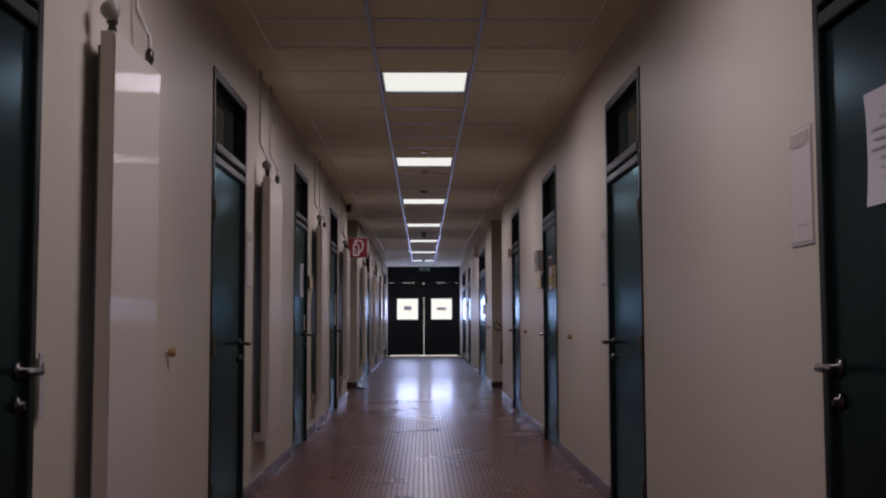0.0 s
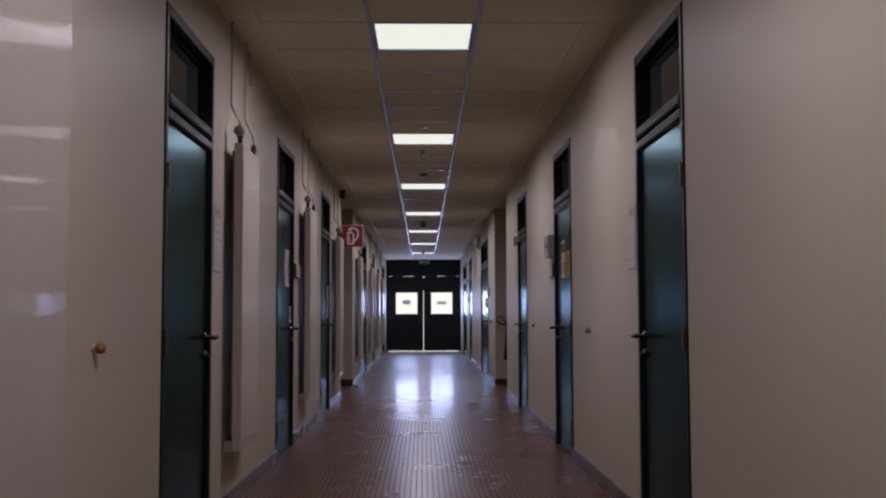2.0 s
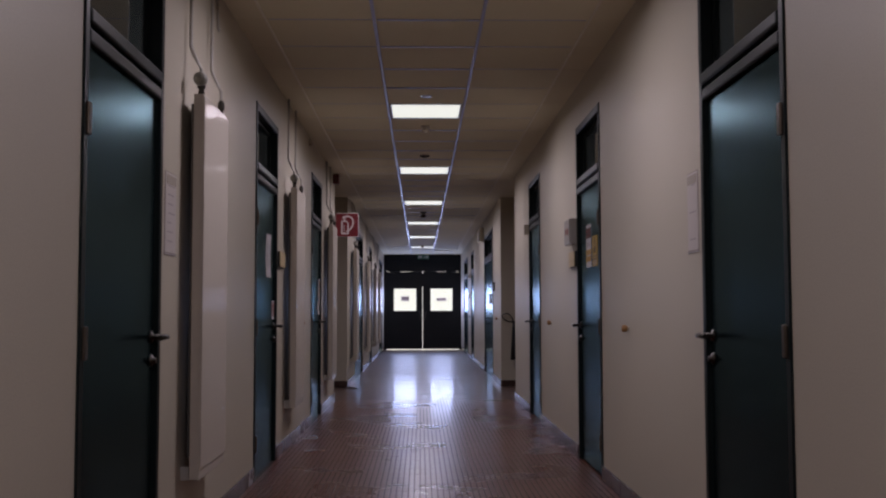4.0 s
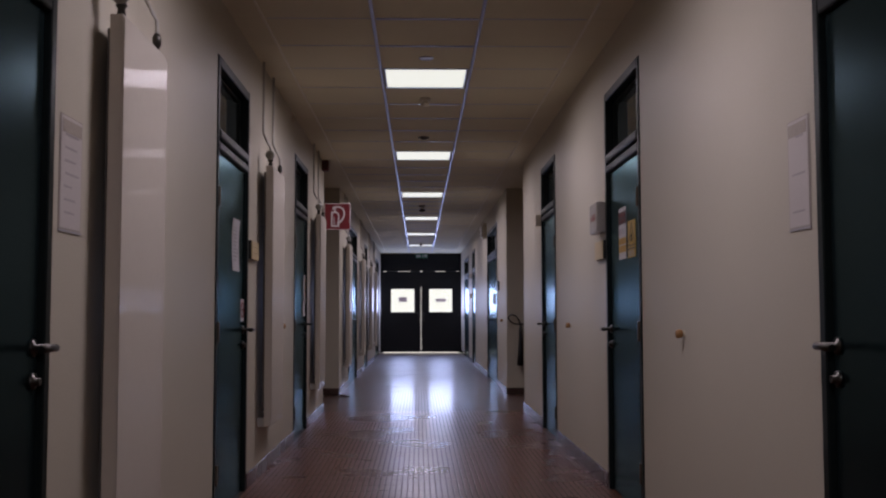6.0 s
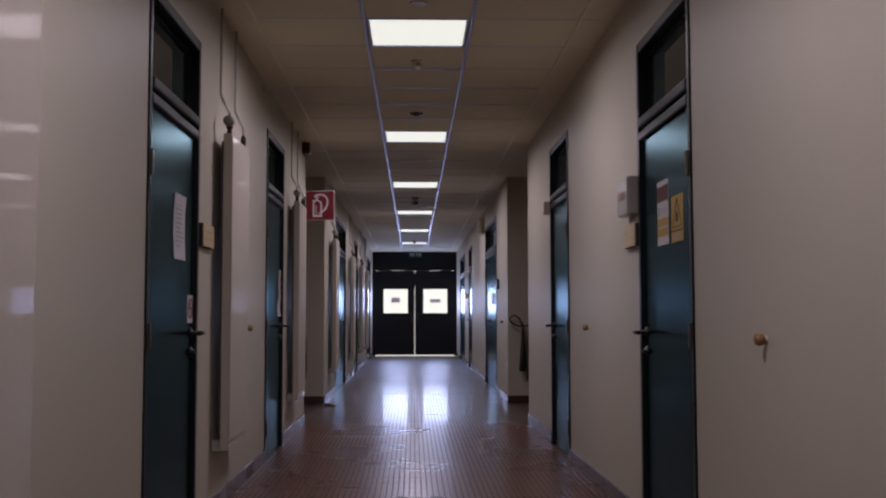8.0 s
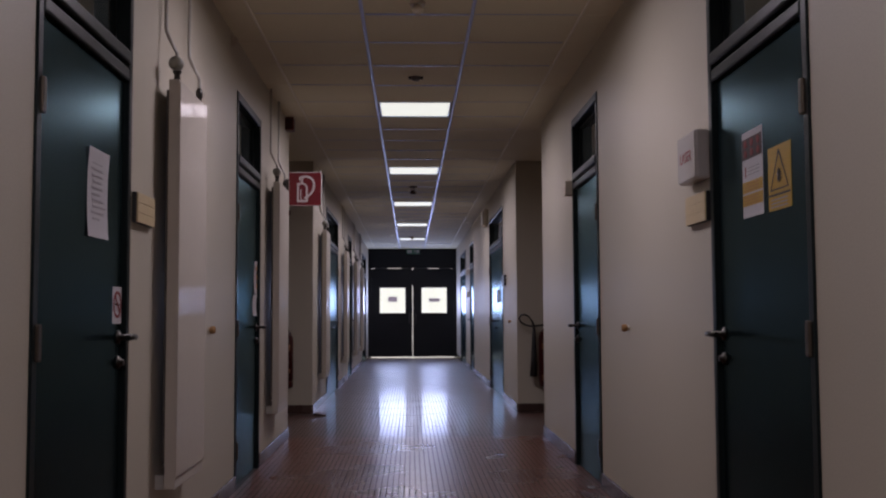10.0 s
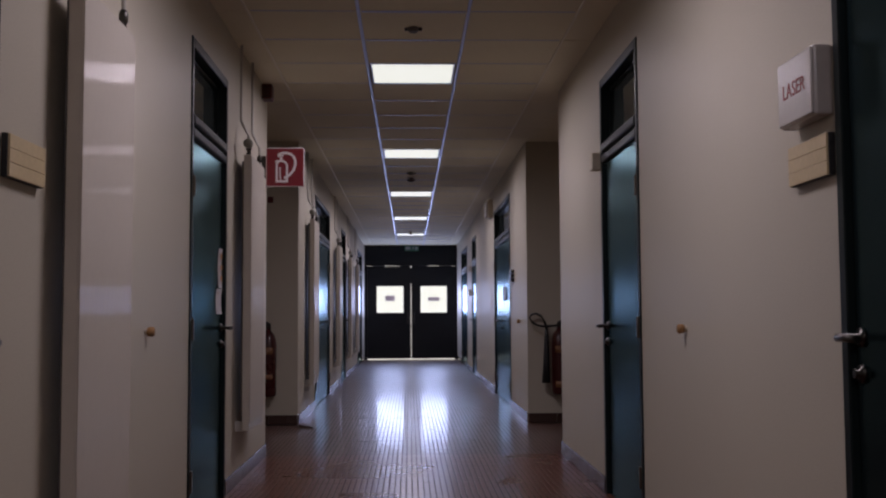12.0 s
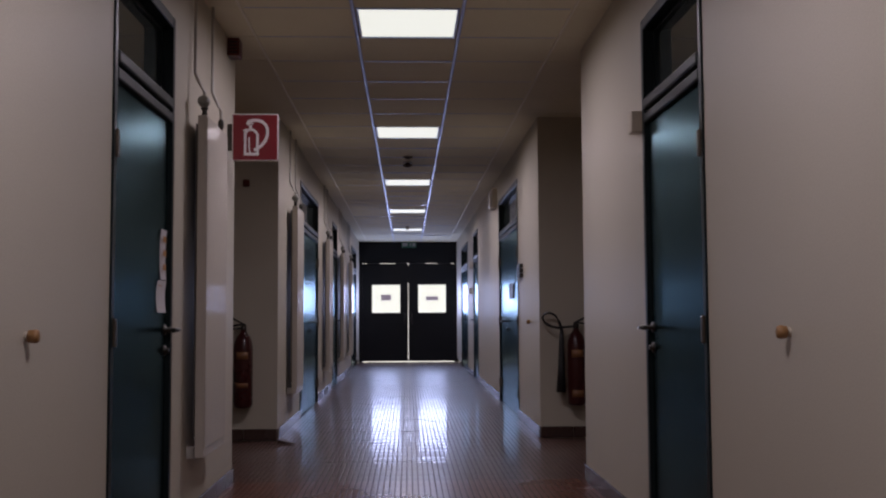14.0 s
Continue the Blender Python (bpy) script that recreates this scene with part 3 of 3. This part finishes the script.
# warning posters on the door with the light box
t = thing("safety_poster", (0, 0, 0), "tall white safety poster with red and yellow panels", "poster")
slab("sheet", -1, XR, 9.04, 9.25, 1.417, 1.725, LV + 0.0005, LV + 0.0015, M_PAPER, t)
slab("red_panel", -1, XR, 9.045, 9.245, 1.625, 1.70, LV + 0.0018, LV + 0.0028, M_POSTERDARK, t, "dark red panel")
for y in (9.08, 9.145, 9.21):
    for z in (1.645, 1.68):
        part("red_disc", lathe(bmesh.new(), [(0.014, -LV - 0.0005), (0.014, -LV - 0.0045)], (XR, y, z), "x", 14), M_SIGNRED, t)
for z0, z1 in ((1.505, 1.545), (1.458, 1.498)):
    slab("yellow_panel", -1, XR, 9.043, 9.247, z0, z1, LV + 0.0018, LV + 0.0028, M_YELLOW, t, "yellow panel")
    for k in range(3):
        z = z0 + 0.008 + 0.011 * k
        slab("text_bar", -1, XR, 9.065 + 0.02 * random.random(), 9.225, z - 0.002, z + 0.002, LV + 0.003, LV + 0.0036, M_ORANGE, t)
slab("red_mark", -1, XR, 9.21, 9.22, 1.56, 1.60, LV + 0.0018, LV + 0.0028, M_SIGNRED, t)
for z in (1.592, 1.58, 1.568):
    slab("text_bar", -1, XR, 9.075, 9.19, z - 0.002, z + 0.002, LV + 0.0018, LV + 0.0026, M_INK, t)

t = thing("warning_sign", (0, 0, 0), "yellow warning sign with a black triangle on the teal door", "warning sign")
slab("plate", -1, XR, 8.787, 8.99, 1.415, 1.627, LV + 0.0005, LV + 0.002, M_YELLOW, t)
pl = lambda u, v, h: (XR - LV - 0.0022 - h, 8.8885 - u, 1.545 + v)
part("triangle", stroke(bmesh.new(), [(0, 0.066), (0.078, -0.062), (-0.078, -0.062), (0, 0.066), (0.006, 0.056)], 0.009, pl), M_BLACK, t, "black triangle outline")
bm = bmesh.new()
for k in range(6):
    a = radians(30 * k)
    stroke(bm, [(-0.024 * math.cos(a), -0.024 * math.sin(a) - 0.018), (0.024 * math.cos(a), 0.024 * math.sin(a) - 0.018)], 0.0035, pl, 0.0012 + 0.0002 * k)
part("starburst", bm, M_BLACK, t, "black starburst")
slab("black_bar", -1, XR, 8.795, 8.985, 1.462, 1.469, LV + 0.0024, LV + 0.0032, M_BLACK, t)
for z in (1.45, 1.438, 1.426):
    slab("text_bar", -1, XR, 8.82, 8.965, z - 0.0022, z + 0.0022, LV + 0.0024, LV + 0.003, M_INK, t)

# light box with red letters, name plates
t = thing("laser_light_box", (0, 0, 0), "white plastic warning light box with red letters on the wall", "warning lamp")
slab("housing", -1, XR, 9.605, 9.865, 1.615, 1.815, 0.0, 0.056, M_WHITE, t, "", 0.010)
slab("front_cover", -1, XR, 9.61, 9.86, 1.62, 1.81, 0.052, 0.062, M_WHITE, t, "", 0.005)
fc = bpy.data.curves.new("lettering", "FONT")
fc.body, fc.size, fc.align_x, fc.align_y, fc.extrude = "LASER", 0.062, "CENTER", "CENTER", 0.0006
fc.materials.append(M_SIGNRED)
lt = new("lettering", fc)
lt.matrix_world = Matrix(((0, 0, -1, XR - 0.0628), (-1, 0, 0, 9.735), (0, 1, 0, 1.715), (0, 0, 0, 1)))
lt.parent = t
tagged(lt, "red capital letters")


def name_plate(s, xw, y0, y1, label):
    t = thing("name_plate", (0, 0, 0), label, "name plate", "door name plates")
    slab("backing", s, xw, y0, y1, 1.446, 1.566, 0.0, 0.019, M_BLACK, t, "black backing", 0.002)
    h = 0.118 / 3
    for k in range(3):
        slab("insert", s, xw, y0 + 0.002, y1 - 0.002, 1.4475 + k * h, 1.4465 + (k + 1) * h, 0.0185, 0.025, M_WOOD, t, "", 0.001)
    return t


name_plate(1, XL, 9.625, 9.895, "pale wood name plate on black backing beside the door")
name_plate(-1, XR, 9.605, 9.89, "pale wood name plate on black backing under the light box")

# door stops
def door_stop(s, xw, y):
    t = thing("door_stop", (xw, y, 1.003), "round yellow-brown rubber door stop on the wall", "door stop", "wall door stops")
    part("base_disc", lathe(bmesh.new(), [(0.014, 0.0), (0.014, s * 0.006), (0.012, s * 0.008)], axis="x", n=16), M_BEIGE, t)
    part("buffer", lathe(bmesh.new(), [(0.012, s * 0.008), (0.019, s * 0.012), (0.021, s * 0.03), (0.018, s * 0.038), (0.008, s * 0.041)], axis="x", n=18), M_STOP, t)


for s, xw, y in ((1, XL, 4.29), (1, XL, 11.15), (-1, XR, 7.74), (-1, XR, 11.15), (-1, XR, 17.57)):
    door_stop(s, xw, y)

# lock plate beside the first door, with a key hanging in the lock
t = thing("strike_plate", (0, 0, 0), "worn white metal strike plate beside the door", "strike plate")
slab("plate", 1, XL, 2.80, 2.835, 0.86, 1.05, 0.009, 0.016, M_WHITE, t, "", 0.003)
slab("slot", 1, XL, 2.812, 2.824, 0.99, 1.02, 0.0155, 0.0175, M_BLACK, t)

# small alarm box by the third right-hand door, siren at the corner, call point
t = thing("alarm_box", (0, 0, 0), "small beige alarm box with a red lamp on the wall", "alarm box")
slab("housing", -1, XR, 12.985, 13.075, 1.955, 2.06, 0.0, 0.055, M_BEIGE, t, "", 0.006)
part("lamp", lathe(bmesh.new(), [(0.018, 0), (0.018, 0.012), (0.010, 0.02)], (XR - 0.03, 13.075, 2.01), "y", 14), M_DARKRED, t, "dark red lamp")
t = thing("siren", (0, 0, 0), "dark red siren box under the ceiling at the corner", "siren")
slab("housing", 1, XL, 14.40, 14.52, 2.70, 2.815, 0.0, 0.075, M_DARKRED, t, "", 0.008)
for k in range(4):
    slab("grille_slat", 1, XL, 14.397, 14.40, 2.715 + 0.022 * k, 2.725 + 0.022 * k, 0.012, 0.064, M_BLACK, t)

# emergency light, door label stack, plate on the far door
t = thing("emergency_light", (0, 0, 0), "white emergency light fitting high on the wall", "emergency light")
slab("housing", -1, XR, 20.95, 21.25, 2.44, 2.70, 0.0, 0.07, M_BEIGE, t, "", 0.008)
slab("cover", -1, XR, 20.97, 21.23, 2.46, 2.67, 0.068, 0.10, M_WHITE, t, "", 0.01)
t = thing("label_stack", (0, 0, 0), "three small metal labels one above another beside the door", "label")
for k in range(3):
    slab("label_plate", -1, XR, 18.15, 18.45, 1.445 + 0.048 * k, 1.485 + 0.048 * k, 0.0, 0.035, M_METAL, t, "", 0.004)
t = thing("door_plate", (0, 0, 0), "dark square plate on the far double door", "sign")
slab("plate", -1, XR, 19.12, 19.58, 1.25, 1.42, LV, LV + 0.012, M_BLACK, t, "", 0.003)
for s, xw, y, z in ((-1, XR, 25.9, 1.9), (-1, XR, 26.1, 1.45)):
    t = thing("wall_box", (0, 0, 0), "small white metal box on the far wall", "wall box")
    slab("housing", s, xw, y, y + 0.16, z, z + 0.12, 0.0, 0.06, M_WHITE, t, "", 0.006)

# ---- fire extinguisher sign ----
t = thing("extinguisher_sign", (0, 0, 0), "red square sign with a white fire extinguisher symbol", "fire sign")
SX0, SX1, SZ0, SZ1, SY = -1.103, -0.815, 2.035, 2.331, 14.42
part("plate", B(SX0, SX1, SY, SY + 0.008, SZ0, SZ1, 0.002, 1), M_SIGNW, t)
part("red_field", B(SX0 + 0.006, SX1 - 0.006, SY - 0.0012, SY + 0.001, SZ0 + 0.006, SZ1 - 0.006), M_RED, t)
part("wall_bracket", B(XL, SX0 + 0.02, SY + 0.009, SY + 0.02, 2.10, 2.27, 0.002, 1), M_METAL, t)
W = SX1 - SX0
sp = lambda u, v, h: (SX0 + u * W, SY - 0.0015 - h, SZ1 - v * W * 1.02)
bm = stroke(bmesh.new(), [(0.285, 0.89), (0.285, 0.42), (0.32, 0.365), (0.38, 0.335), (0.46, 0.345), (0.515, 0.385), (0.55, 0.44), (0.55, 0.89)], 0.055, sp)
stroke(bm, [(0.26, 0.865), (0.575, 0.865)], 0.06, sp, 0.0016)
stroke(bm, [(0.40, 0.33), (0.40, 0.24)], 0.07, sp, 0.0014)
stroke(bm, [(0.24, 0.365), (0.33, 0.33)], 0.04, sp, 0.0018)
stroke(bm, [(0.37, 0.50), (0.37, 0.72), (0.39, 0.83)], 0.03, sp, 0.002)
stroke(bm, [(0.36, 0.23), (0.335, 0.20), (0.36, 0.165), (0.44, 0.14), (0.54, 0.135), (0.65, 0.165), (0.73, 0.235), (0.765, 0.33), (0.765, 0.44), (0.73, 0.56), (0.66, 0.66), (0.57, 0.735), (0.48, 0.78)], 0.065, sp, 0.0022)
stroke(bm, [(0.36, 0.22), (0.46, 0.20)], 0.035, sp, 0.0024)
part("symbol", bm, M_SIGNW, t, "white extinguisher symbol")


# ---- fire extinguishers ----
def extinguisher(x, y, label, horn):
    t = thing("fire_extinguisher", (x, y, 0), label, "fire extinguisher", "fire extinguishers")
    prof = [(0.055, 0.285), (0.074, 0.295), (0.081, 0.32), (0.081, 0.79), (0.076, 0.84), (0.058, 0.89), (0.033, 0.92), (0.024, 0.945)]
    part("cylinder", lathe(bmesh.new(), prof, n=28), M_EXT, t)
    part("collar", lathe(bmesh.new(), [(0.018, 0.94), (0.026, 0.95), (0.026, 0.985), (0.012, 0.995)], n=16), M_METAL, t, "dull metal valve collar")
    d = 1 if horn else -1
    bm = tube(bmesh.new(), [(-d * 0.02, 0, 0.99), (d * 0.03, 0, 1.015), (d * 0.10, -0.01, 1.055)], 0.008, 8)
    tube(bm, [(-d * 0.02, 0, 0.985), (d * 0.03, 0, 0.995), (d * 0.095, -0.01, 0.985)], 0.008, 8)
    part("grip", bm, M_BLACK, t, "black grip levers")
    part("bracket", B(-0.03, 0.03, 0.055, 0.095, 0.84, 0.88), M_BLACK, t)
    bm = lathe(bmesh.new(), [(0.0822, 0.46 if not horn else 0.36), (0.0822, 0.50 if not horn else 0.42)], n=28)
    for f in list(bm.faces):
        c = f.calc_center_median()
        if len(f.verts) > 4 or c.y > -0.03 or abs(c.x) > 0.05:
            bm.faces.remove(f)
    ret = bmesh.ops.extrude_face_region(bm, geom=bm.faces[:])
    for v in ret["geom"]:
        if isinstance(v, bmesh.types.BMVert):
            v.co += Vector((v.co.x, v.co.y, 0)) * 0.012
    part("label", bm, M_EXTLABEL, t, "faded orange label")
    bm = lathe(bmesh.new(), [(0.0822, 0.70), (0.0822, 0.765)], n=28)
    for f in list(bm.faces):
        c = f.calc_center_median()
        if len(f.verts) > 4 or c.y > -0.045 or abs(c.x) > 0.045:
            bm.faces.remove(f)
    ret = bmesh.ops.extrude_face_region(bm, geom=bm.faces[:])
    for v in ret["geom"]:
        if isinstance(v, bmesh.types.BMVert):
            v.co += Vector((v.co.x, v.co.y, 0)) * 0.012
    part("label", bm, M_EXTLABEL, t, "faded orange label")
    if horn:
        pts = [(-0.02, -0.005, 0.965), (-0.08, -0.015, 0.96), (-0.16, -0.03, 0.955), (-0.22, -0.035, 0.965), (-0.275, -0.03, 1.0), (-0.295, -0.02, 1.04), (-0.275, -0.01, 1.075), (-0.23, -0.005, 1.085), (-0.18, -0.01, 1.06), (-0.145, -0.02, 1.0), (-0.13, -0.025, 0.93)]
        part("hose", tube(bmesh.new(), pts, 0.011, 10), M_BLACK, t, "black rubber hose in a loop")
        part("horn", tube(bmesh.new(), [(-0.13, -0.025, 0.94), (-0.13, -0.025, 0.86), (-0.135, -0.025, 0.60), (-0.14, -0.025, 0.40)], 0.02, 18, radii=[0.014, 0.022, 0.032, 0.042]), M_BLACK, t, "black discharge horn")
    else:
        pts = [(-0.02, -0.01, 0.965), (-0.09, -0.02, 0.96), (-0.12, -0.02, 0.90), (-0.115, -0.015, 0.70), (-0.10, -0.01, 0.5)]
        part("hose", tube(bmesh.new(), pts, 0.010, 10), M_BLACK, t, "black rubber hose")
    return t


extinguisher(-1.415, REC1 - 0.095, "red powder fire extinguisher hung on the recess wall", False)
extinguisher(1.455, REC1 - 0.095, "red fire extinguisher with black horn and looped hose", True)
t = thing("call_point", (0, 0, 0), "small dark red call point high on the recess wall", "call point")
part("housing", B(-1.44, -1.385, REC1 - 0.03, REC1, 2.20, 2.26, 0.004, 1), M_DARKRED, t)

# wooden wedge on the floor at the recess corner
t = thing("door_wedge", (0, 0, 0), "flat dark wooden door wedge lying on the floor", "door wedge")
bm = bmesh.new()
v = [bm.verts.new(p) for p in ((-1.10, 16.72, 0.002), (-0.955, 16.62, 0.002), (-1.10, 16.93, 0.002), (-1.10, 16.72, 0.028), (-0.955, 16.62, 0.010), (-1.10, 16.93, 0.028))]
for q in ((0, 1, 2), (3, 5, 4), (0, 3, 4, 1), (1, 4, 5, 2), (2, 5, 3, 0)):
    bm.faces.new([v[i] for i in q])
part("wedge_body", bm, M_WEDGE, t)

# ---- ceiling fittings ----
def ceiling_detector(y, label, big):
    t = thing("smoke_detector", (0, y, ZC), label, "smoke detector")
    r = 0.055 if big else 0.045
    part("base_plate", lathe(bmesh.new(), [(r, 0.0), (r, -0.012), (r * 0.9, -0.018)], n=24), M_BEIGE, t)
    part("sensor_head", lathe(bmesh.new(), [(r * 0.5, -0.016), (r * 0.5, -0.03), (r * (0.95 if big else 0.75), -0.036), (r * (0.9 if big else 0.7), -0.055), (r * 0.3, -0.068)], n=24), M_BEIGE if not big else M_WEDGE, t)


def sprinkler(y):
    t = thing("ceiling_spotlet", (0, y, ZC), "small dark ceiling fitting with two bright metal pins", "ceiling fitting")
    part("body", lathe(bmesh.new(), [(0.035, 0.0), (0.035, -0.012), (0.026, -0.028)], n=20), M_FIN, t)
    for x in (-0.042, 0.042):
        part("pin", lathe(bmesh.new(), [(0.012, 0.0), (0.012, -0.016), (0.006, -0.02)], (x, 0, 0), n=12), M_METAL, t, "bright metal pin")


t = thing("ceiling_disc", (0, 9.90, ZC), "flat white round blanking disc on the ceiling", "ceiling disc")
part("disc", lathe(bmesh.new(), [(0.05, 0.0), (0.05, -0.005), (0.044, -0.008)], n=24), M_WHITE, t)
ceiling_detector(11.18, "beige smoke detector on the ceiling tile", False)
sprinkler(12.93)
ceiling_detector(19.5, "brown domed smoke detector on the ceiling", True)
sprinkler(19.15)
ceiling_detector(27.75, "small domed smoke detector on the ceiling", False)

# ---- small fittings high on the wall ----
t = thing("wall_sensor", (XL, 11.78, 2.765), "small round cream sensor under the ceiling", "sensor")
part("base_disc", lathe(bmesh.new(), [(0.034, 0.0), (0.034, 0.010), (0.030, 0.014)], axis="x", n=20), M_BEIGE, t)
part("dome", lathe(bmesh.new(), [(0.027, 0.013), (0.026, 0.024), (0.018, 0.034), (0.006, 0.038)], axis="x", n=20), M_BEIGE, t)
t = thing("cable_stub", (XL, 7.275, 2.60), "short cream cable stub hooked at its end on the wall", "cable")
part("cable", tube(bmesh.new(), [(0.008, 0.0, 0.215), (0.008, 0.0, 0.05), (0.009, 0.004, 0.015), (0.012, 0.014, 0.002), (0.014, 0.026, 0.010), (0.013, 0.030, 0.024)], 0.006, 8), M_PIPE, t)
part("clip", B(0.0, 0.016, -0.012, 0.012, 0.115, 0.130, 0.002, 1), M_BEIGE, t)

# ---- exit sign ----
t = thing("exit_sign", (0, 0, 0), "unlit dark green exit sign box over the end door", "exit sign")
part("housing", B(-0.145, 0.205, Y_END - 0.12, Y_END - 0.04, 2.67, 2.80, 0.005, 1), M_GREEN, t)
for x0, x1 in ((-0.12, 0.0), (0.05, 0.08), (0.11, 0.18)):
    part("pale_mark", B(x0, x1, Y_END - 0.124, Y_END - 0.1195, 2.70, 2.775), M_INK, t)
part("hanger", B(0.02, 0.04, Y_END - 0.09, Y_END - 0.07, 2.80, ZC + 0.001), M_METAL, t)
